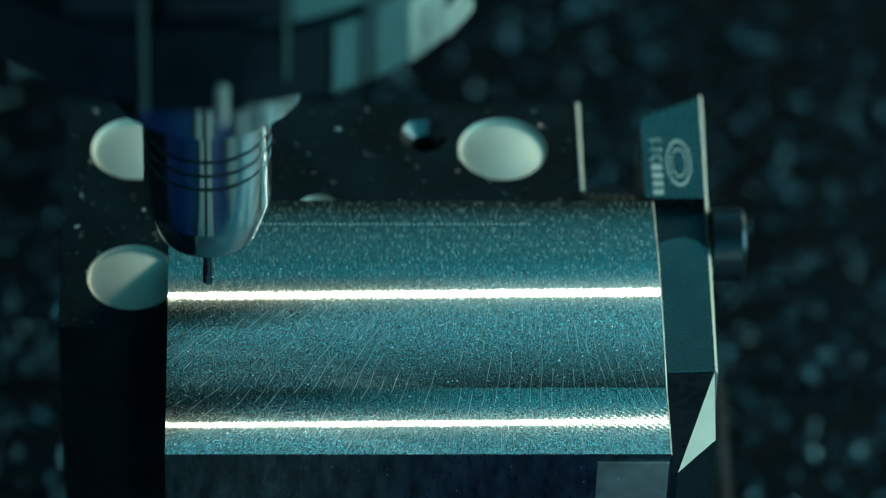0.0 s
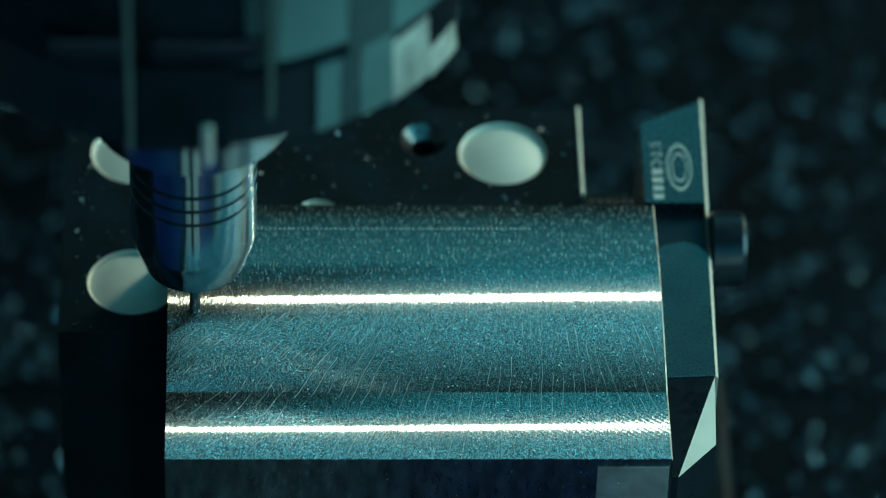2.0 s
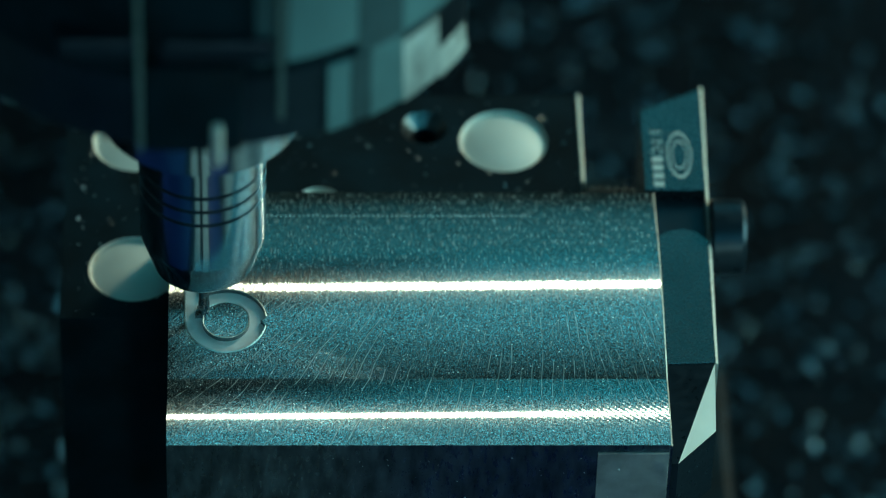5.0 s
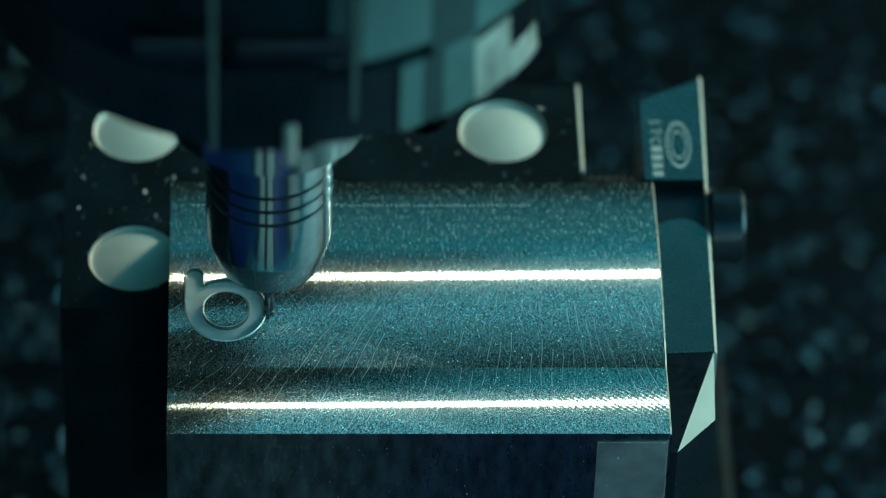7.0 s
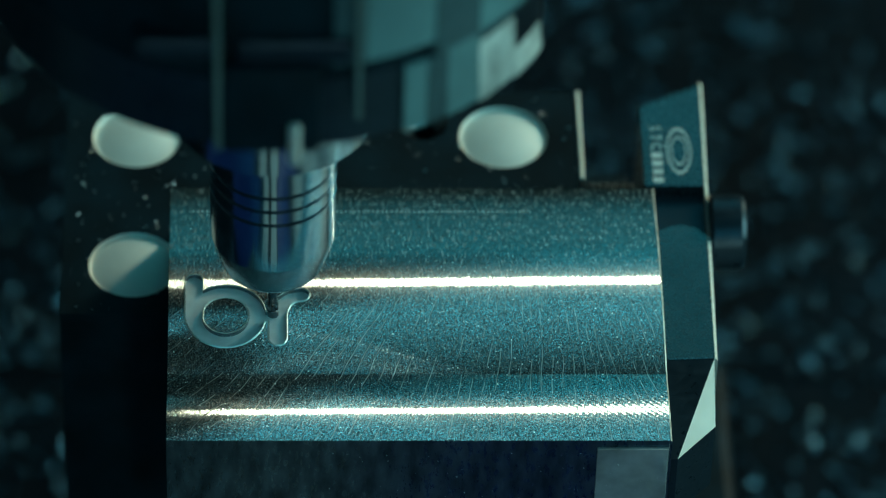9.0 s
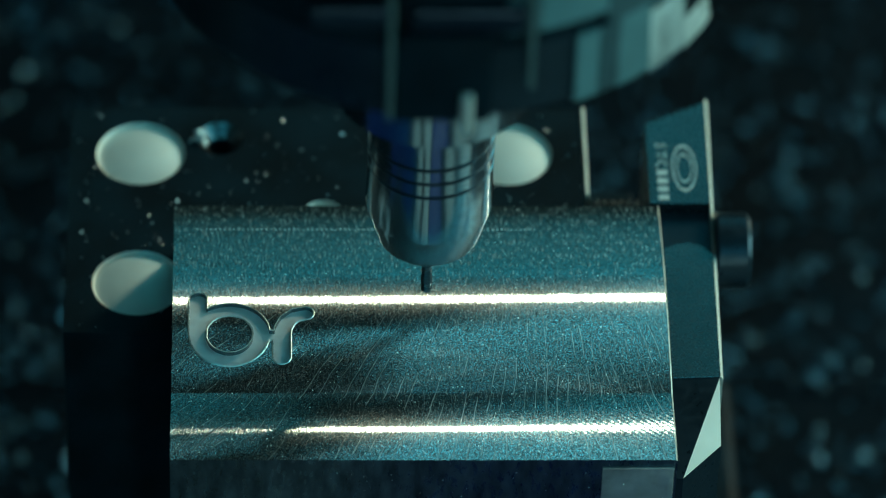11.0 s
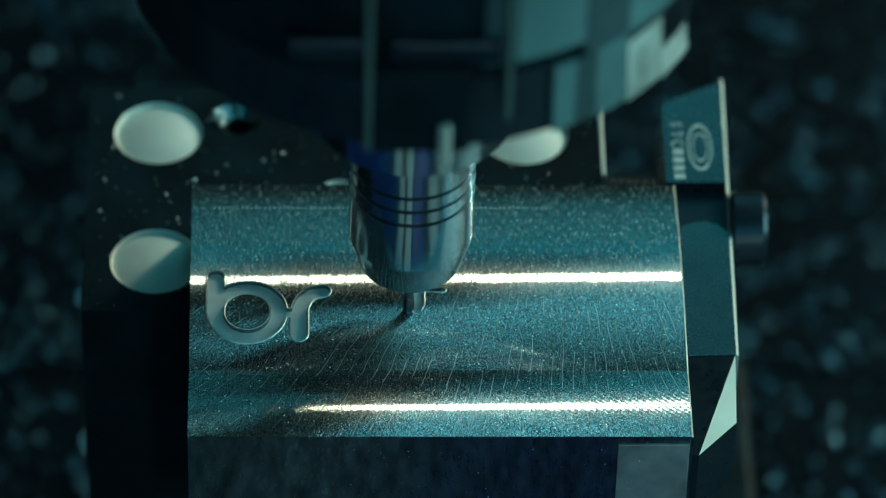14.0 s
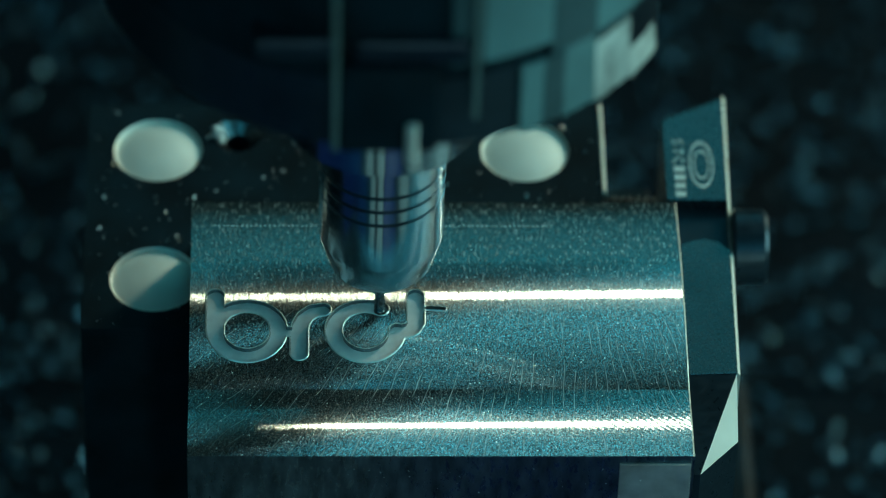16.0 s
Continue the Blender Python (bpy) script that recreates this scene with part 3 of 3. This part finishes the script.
def build_stop():
    stop = empty("serrated_clamp_jaw", (0.0955, 0, -0.095))
    back = Matrix.Translation((-0.0955, 0, 0.095))
    # plate with a toothed back end
    back_edge = []
    for i in range(9):
        f = i / 8
        back_edge.append((101.0 - 12.2 * f, 33.0 - 6.0 * f))
        if i < 8:
            back_edge.append((101.0 - 12.2 * (f + 0.075), 33.0 - 6.0 * (f + 0.075) - 1.5))
    pts = [(88.8, 4.9), (100.2, 4.9), (100.6, 33.0)] + back_edge[1:]
    bm = bmesh.new()
    prism(bm, pts, -30.0, -4.0, 0.1)
    bm.transform(back)
    part("toothed_plate", bm, STEEL, stop, "ground steel plate with toothed end")
    bm = bmesh.new()
    prism(bm, [(90.6, -7.0), (90.6, -40.0), (99.4, -39.6), (99.9, -8.6), (98.0, -6.3), (95.5, -5.4), (93.0, -5.9)], -30.0, -4.0, 0.1)
    bm.transform(back)
    part("front_plate", bm, STEEL, stop)
    # dark material puts the shade of the recess into its colour
    bm = bmesh.new()
    box(bm, 90.7, 99.9, -12, 4.8, -30, -6.5)
    bm.transform(back)
    part("bridge", bm, DARK, stop, "recessed bridge, coloured dark for the shade in it")
    # bright chamfer along the outer side
    bm = bmesh.new()
    q = [(100.62, 33.0, -4.0), (101.15, 33.0, -4.7), (101.15, 33.0, -30), (100.62, 33.0, -30), (99.42, -39.6, -4.0), (99.95, -39.6, -4.7), (99.95, -39.6, -30), (99.42, -39.6, -30)]
    vs = [bm.verts.new((x * MM, y * MM, z * MM)) for x, y, z in q]
    for f in ((0, 1, 5, 4), (1, 2, 6, 5), (2, 3, 7, 6), (3, 0, 4, 7), (0, 3, 2, 1), (4, 5, 6, 7)):
        bm.faces.new([vs[k] for k in f])
    bm.transform(back)
    part("side_chamfer", bm, PLUG, stop, "bright ground chamfer")
    # engraved mark: an oval and a column of small bars for the unreadable code
    bm = bmesh.new()
    oc = (95.7, 14.2)
    rr = [[bm.verts.new(((oc[0] + k * 2.35 * math.cos(a * math.pi / 16)) * MM, (oc[1] + k * 6.3 * math.sin(a * math.pi / 16)) * MM, -3.985 * MM)) for a in range(32)] for k in (1.0, 0.88, 0.62, 0.54)]
    for o, i2 in ((0, 1), (2, 3)):
        for a in range(32):
            bm.faces.new((rr[o][a], rr[o][(a + 1) % 32], rr[i2][(a + 1) % 32], rr[i2][a]))
    bm.transform(back)
    part("oval_mark", bm, INK, stop, "pale engraved oval mark")
    for ch, y in zip("STC", (21.0, 18.6, 16.3)):
        letter("code_letter", ch, (90.5, y), stop, back)
    for k in range(4):
        bm = bmesh.new()
        box(bm, 90.5, 92.5, 13.0 - 2.2 * k - 0.7, 13.0 - 2.2 * k + 0.7, -4.0, -3.985)
        bm.transform(back)
        part("code_bar", bm, INK, stop, "pale engraved bar")
    # jaw nose: the lit facet gets a bright material, the other faces a dark one
    bm = bmesh.new()
    q = [(90.62, -40.04, -4.2), (99.3, -39.64, -4.2), (91.8, -60.0, -9.0), (99.0, -52.5, -8.5), (90.62, -60.0, -9.0), (90.62, -40.04, -24), (100.1, -39.64, -24), (91.8, -60, -24), (99.0, -52.5, -24), (90.62, -60, -24)]
    vs = [bm.verts.new((x * MM, y * MM, z * MM)) for x, y, z in q]
    for k, f in enumerate(((0, 1, 2, 4), (1, 3, 2), (1, 6, 8, 3), (0, 4, 9, 5), (0, 5, 6, 1), (2, 3, 8, 7), (4, 2, 7, 9), (5, 9, 7, 8, 6))):
        bm.faces.new([vs[i2] for i2 in f]).material_index = 1 if k == 1 else 0
    bm.transform(back)
    part("nose", bm, [DARK, PLUG], stop, "jaw nose coloured dark, with one facet coloured as lit")
    bm = bmesh.new()
    prof = [(0, 0), (6.4, 0), (7.1, 0.5), (7.1, 5.7), (6.5, 6.6), (3.6, 6.6), (3.4, 4.0), (0, 4.0)]
    lathe(bm, prof, 40, Matrix.Translation((0.1006, -0.0035, -0.0080)) @ Matrix.Rotation(math.pi / 2, 4, "Y"))
    bm.transform(back)
    part("socket_screw", bm, DARK, stop, "dark steel socket head screw", 30)
    return stop


ON_TABLE.append(build_stop())


# ---- spindle, holder and cutter; heights above the cutter's tip ----
def build_spindle():
    sp = empty("milling_spindle")

    def spart(name, rows, mat, label="", seg=96, smooth=30):
        bm = bmesh.new()
        lathe(bm, rows, seg)
        return part(name, bm, mat, sp, label, smooth)

    spart("cutter", [(0, 0), (0.9, 0), (1.02, 0.2), (1.02, 1.6), (0.88, 1.8), (1.02, 2.0), (1.02, 3.6), (0.9, 3.9), (0.9, 9.6), (1.3, 10.4), (1.3, 14.2), (0, 14.2)], CARBIDE, "dark carbide end mill", 32)
    rows = [(3.05, 14.0), (7.8, 14.0), (8.1, 14.15), (9.2, 15.4), (9.35, 15.8), (11.15, 22.3), (11.25, 23.0), (11.25, 33.0)]
    grooves = (33.9, 37.2, 40.5)
    for z in grooves:
        rows += [(11.25, z), (10.7, z + 0.1), (10.7, z + 0.75), (11.25, z + 0.85)]
    rows += [(11.25, 52.5), (0, 52.5)]
    spart("holder_body", rows, CHROME, "polished shrink holder with thin grooves")
    for z in grooves:
        spart("groove_ring", [(10.9, z + 0.12), (10.95, z + 0.2), (10.95, z + 0.65), (10.9, z + 0.73)], DARK)
    spart("holder_flange", [(0, 52.6), (17.4, 52.6), (18.1, 53.3), (18.1, 67.5), (17.2, 68.4), (0, 68.4)], CHROME)
    spart("neck", [(0, 68.5), (14.0, 68.5), (14.4, 69.0), (14.4, 72.0), (0, 72.0)], DARK)
    spart("clamp_nut", [(0, 72.1), (14.6, 72.1), (16.0, 73.5), (16.0, 76.0), (15.4, 76.5), (15.4, 91.0), (0, 91.0)], OXIDE, "dark steel clamping nut")
    # the nose: a worn lower band with one side cut flat, under a wider cover
    bm = bmesh.new()
    lathe(bm, [(0, 90.6), (48.9, 90.6), (49.5, 91.1), (49.5, 105.5), (0, 105.5)], 128)
    r = bmesh.ops.bisect_plane(bm, geom=bm.verts[:] + bm.edges[:] + bm.faces[:], plane_co=(0.0445, 0, 0), plane_no=(1, 0, 0), clear_outer=True)
    bmesh.ops.edgeloop_fill(bm, edges=[e for e in r["geom_cut"] if isinstance(e, bmesh.types.BMEdge)])
    part("nose_band", bm, DARK, sp, "dark lower band of the nose", 30)
    # worn plates over the band, sloping out towards the cut side; tones lighten towards the lit right
    for a0, a1, lo, top, mat, words in ((-65, -60.3, 90.4, 49.6, PAINT_LIT, "painted plate in the lit tone"), (-60, -55.8, 90.4, 49.6, PAINT_SHADE, "painted plate in the shaded tone"), (-55.5, -47.8, 90.0, 49.0, PAINT_LIT, "painted plate in the lit tone"), (-47.5, -37.2, 89.2, 48.4, WORN, "scratched steel plate"), (-37.1, -27.2, 88.2, 47.0, WORN, "scratched bright steel plate")):
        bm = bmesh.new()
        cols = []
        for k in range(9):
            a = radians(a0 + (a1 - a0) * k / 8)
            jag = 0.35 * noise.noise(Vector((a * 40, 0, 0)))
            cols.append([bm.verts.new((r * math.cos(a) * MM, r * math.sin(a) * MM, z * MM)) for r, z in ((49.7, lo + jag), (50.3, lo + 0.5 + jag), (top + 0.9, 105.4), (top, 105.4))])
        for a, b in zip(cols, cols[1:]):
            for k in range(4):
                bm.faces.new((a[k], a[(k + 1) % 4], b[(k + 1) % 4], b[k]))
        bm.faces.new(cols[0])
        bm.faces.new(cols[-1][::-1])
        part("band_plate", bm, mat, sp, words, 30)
    spart("nose_ring", [(0, 105.6), (48.8, 105.6), (50.2, 106.6), (50.2, 150.0), (0, 150.0)], OXIDE, "large dark spindle nose")
    # rounded mirror rings added under the nose to cast arcs on the block
    for r in (27.0, 41.0):
        spart("nose_reflector", [(r + 2.2 * math.cos(k * math.pi / 6), 90.5 - 2.2 * math.sin(k * math.pi / 6)) for k in range(7)], MIRROR_RING, "added bright ring that reflects light onto the block")
    # added out of view to shade the left part of the front hump
    bm = bmesh.new()
    box(bm, -20, 50, 54, 57, 35, 66, 1)
    box(bm, 0, 8, 44, 53.6, 46, 100, 1)
    part("light_blocker", bm, DARK, sp, "unseen dark blocker behind the nose that cuts off light")
    # what stands out on the front of the nose: a key, two guide bars, a step and a cover
    bm = bmesh.new()
    box(bm, -8.6, 7.6, -52.6, -46, 92.6, 111.0, 1.2)
    part("drive_key", bm, OXIDE, sp, "dark rounded drive key", 30)
    # bright pin added in place of the upright highlight above the flange
    bm = bmesh.new()
    lathe(bm, [(0, 91.2), (0.7, 91.2), (1.0, 91.8), (1.0, 99.5), (0, 100.2)], 20, Matrix.Translation((0.0034, -0.0534, 0)))
    part("highlight_pin", bm, PLUG, sp, "bright pin standing in for a highlight", 40)
    for x, y, lo in ((-9.0, -53.0, 94.0), (13.6, -50.2, 98.5)):
        bm = bmesh.new()
        box(bm, x - 0.5, x + 0.5, y - 0.6, y + 1.5, lo, 150, 0.35)
        part("guide_bar", bm, HOSE, sp, "thin pale guide bar")
    bm = bmesh.new()
    box(bm, -22, -8.2, -50.4, -44, 111.5, 115.5, 0.6)
    part("step", bm, BLUED, sp)
    bm = bmesh.new()
    box(bm, -5.6, 12.4, -51.4, -44, 111.5, 116.0, 0.6)
    part("step", bm, BLUED, sp)
    # lit and shaded tones alternate, painting the reflections on the nose wall
    for a0, a1, lo, mat, words in ((-79, -73.3, 109.0, PAINT_SHADE, "cover strip in the shaded tone"), (-73, -59.3, 109.0, PAINT_LIT, "painted cover plate in the lit tone"), (-59, -49.3, 106.0, PAINT_SHADE, "cover strip in the shaded tone"), (-49, -38.3, 105.7, PAINT_LIT, "painted cover plate in the lit tone"), (-38, -20, 105.7, PAINT_LIT, "painted cover plate in the lit tone")):
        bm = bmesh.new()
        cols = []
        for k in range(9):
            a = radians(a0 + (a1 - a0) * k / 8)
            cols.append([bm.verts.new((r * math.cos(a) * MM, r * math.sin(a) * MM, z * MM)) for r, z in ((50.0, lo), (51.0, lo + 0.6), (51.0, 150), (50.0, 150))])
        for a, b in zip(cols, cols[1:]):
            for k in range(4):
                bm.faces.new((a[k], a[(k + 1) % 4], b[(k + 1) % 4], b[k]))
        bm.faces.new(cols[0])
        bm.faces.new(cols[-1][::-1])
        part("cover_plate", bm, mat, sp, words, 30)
    return sp


spindle = tagged(build_spindle(), "milling spindle with polished tool holder and small cutter", "spindle")
TIP = 1.75

# ---- table, swarf and the enclosure ----
bed = tagged(empty("machine_table", (0.05, 0.09, -0.19)), "dark oily machine table strewn with swarf", "machine table")
bm = bmesh.new()
box(bm, -550, 550, -510, 510, 0, 20, 2)
part("table_body", bm, CAST, bed)
for k in range(8):
    bm = bmesh.new()
    box(bm, -550, 550, -510 + 128 * k, -510 + 128 * k + 127.4, 20.004, 40, 0.4)
    part("slotted_plate", bm, CAST, bed)
ON_TABLE.append(bed)
rng = random.Random(4)
bm = bmesh.new()
for _ in range(14000):
    cx, cy = rng.uniform(-140, 260), -60 + 480 * rng.random() ** 2.6
    if -26 < cx < 116 and cy < 50:
        continue
    r, n, w = 0.35 + 1.1 * rng.random() ** 2.5, rng.randint(3, 6), rng.uniform(0.4, 1.3)
    m = Matrix.Translation((cx * MM, cy * MM, (-149.5 + r) * MM)) @ Euler((rng.uniform(0, 6), rng.uniform(0, 6), rng.uniform(0, 6))).to_matrix().to_4x4()
    prev = None
    for i in range(n + 1):
        a = i * 0.8
        cur = [bm.verts.new(m @ Vector((r * math.cos(a) * MM, r * math.sin(a) * MM, (s * w + i * 0.4) * MM))) for s in (-0.5, 0.5)]
        if prev:
            bm.faces.new((prev[0], prev[1], cur[1], cur[0]))
        prev = cur
swarf = tagged(link_mesh("swarf", bm, SWARF), "curled aluminium chips lying on the machine table", "swarf", kind="stuff")
ON_TABLE.append(swarf)


# ribbed reflector in front of the vise, added unseen to put stripes on the holder
cover = tagged(empty("striped_reflector", (0.03, -0.24, -0.15)), "unseen ribbed reflector in front of the vise, mirrored in the holder", "way cover")
BLUE_STRIPE = material("blue_reflector", (0.008, 0.03, 0.16), 0, 0.4, 0.15, 40, 1e-5, 300)
PALE_STRIPE = material("pale_reflector", (0.38, 0.44, 0.44), 0, 0.45, 0.2, 40, 1e-5, 300)
for x0, x1, mat in ((-420, -330, PALE_STRIPE), (-326, -300, DARK), (-296, -90, BLUE_STRIPE), (-86, -70, DARK), (-66, -38, PALE_STRIPE), (-34, -26, DARK), (-22, 8, PALE_STRIPE), (12, 78, BLUE_STRIPE), (82, 100, DARK), (104, 150, PALE_STRIPE), (154, 176, DARK), (180, 250, PALE_STRIPE), (254, 290, DARK), (294, 420, PALE_STRIPE)):
    bm = bmesh.new()
    box(bm, x0, x1, -150, 150, 0.2, 6 if mat is DARK else 9, 1.0)
    part("rib", bm, mat, cover)
ON_TABLE.append(cover)

# small chips on the vise
rng = random.Random(9)
bm = bmesh.new()
for _ in range(900):
    cx, cy = rng.uniform(-20, 77), rng.uniform(-20, 38)
    if any(math.hypot(cx - hx, cy - hy) < hr for hx, hy, hr in ((-7, 26, 8.6), (-7, -8.3, 8.6), (63, 26, 8.6), (48, 29.7, 4.8), (8.2, 30.2, 4.8), (27.7, 9.3, 4.5))):
        continue
    w = 0.06 + 0.36 * rng.random() ** 6
    m = Matrix.Translation((cx * MM, cy * MM, (-12 + w * 0.5) * MM)) @ Euler((rng.uniform(-0.7, 0.7), rng.uniform(-0.7, 0.7), rng.uniform(0, 6))).to_matrix().to_4x4()
    bmesh.ops.create_cube(bm, size=w * MM, matrix=m @ Matrix.Diagonal((1.6, 0.8, 0.5, 1)))
for _ in range(16):
    cx, cy = rng.gauss(4.4, 0.9), rng.gauss(30.6, 1.1)
    w = rng.uniform(0.4, 1.1)
    m = Matrix.Translation((cx * MM, cy * MM, (-12 + w * 0.4) * MM)) @ Euler((rng.uniform(-0.9, 0.9), rng.uniform(-0.9, 0.9), rng.uniform(0, 6))).to_matrix().to_4x4()
    bmesh.ops.create_cube(bm, size=w * MM, matrix=m @ Matrix.Diagonal((1.5, 0.8, 0.4, 1)))
flecks = tagged(link_mesh("metal_flecks", bm, FLECK), "tiny bright metal flecks scattered on the vise", "swarf", kind="stuff")
ON_TABLE.append(flecks)


def wall(name, x0, x1, y0, y1, z0, z1, label):
    bm = bmesh.new()
    box(bm, x0, x1, y0, y1, z0, z1)
    return tagged(link_mesh(name, bm, SHEET), label, "wall", kind="structure")


wall("wall_north", -900, 2700, 2800, 2820, -400, 2000, "grey sheet metal back wall of the machine")
wall("wall_south", -900, 2700, -1020, -1000, -400, 2000, "grey sheet metal door of the machine")
wall("wall_west", -920, -900, -1020, 2820, -400, 2000, "grey sheet metal side wall of the machine")
wall("wall_east", 2700, 2720, -1020, 2820, -400, 2000, "grey sheet metal side wall of the machine")
wall("ceiling", -920, 2720, -1020, 2820, 2000, 2020, "grey sheet metal roof of the machine")
wall("floor", -920, 2720, -1020, 2820, -420, -400, "dark sump floor of the machine")
tagged(bpy.data.objects["machine_vise"], "black machine vise with bright hole plugs", "vise")
tagged(bpy.data.objects["serrated_clamp_jaw"], "ground steel clamp jaw beside the block", "clamp")


# ---- what moves ----
def motions():
    for ob in ON_TABLE:
        p = ob.location.copy()
        walk(ob, [(t, Matrix.Translation((p.x, p.y + y * MM, p.z))) for t, y in TABLE])
    walk(spindle, [(t, pose(x * MM, AXIS_Y * MM, (TIP + z) * MM)) for t, x, z in SPINDLE])
    for ob, t in cut_rows:
        t = min(t, 15.88)
        down = Matrix.Translation((0, 0, -(DEPTH + 0.5) * MM))
        walk(ob, [(0, Matrix()), (t - 0.02, Matrix()), (t + 0.08, down), (16, down)])

    for ob, t in burr_rows:
        t = min(t, 15.88)
        under = Matrix.Translation((0, 0, -0.26 * MM))
        walk(ob, [(0, under), (t - 0.02, under), (t + 0.08, Matrix()), (16, Matrix())])


motions()
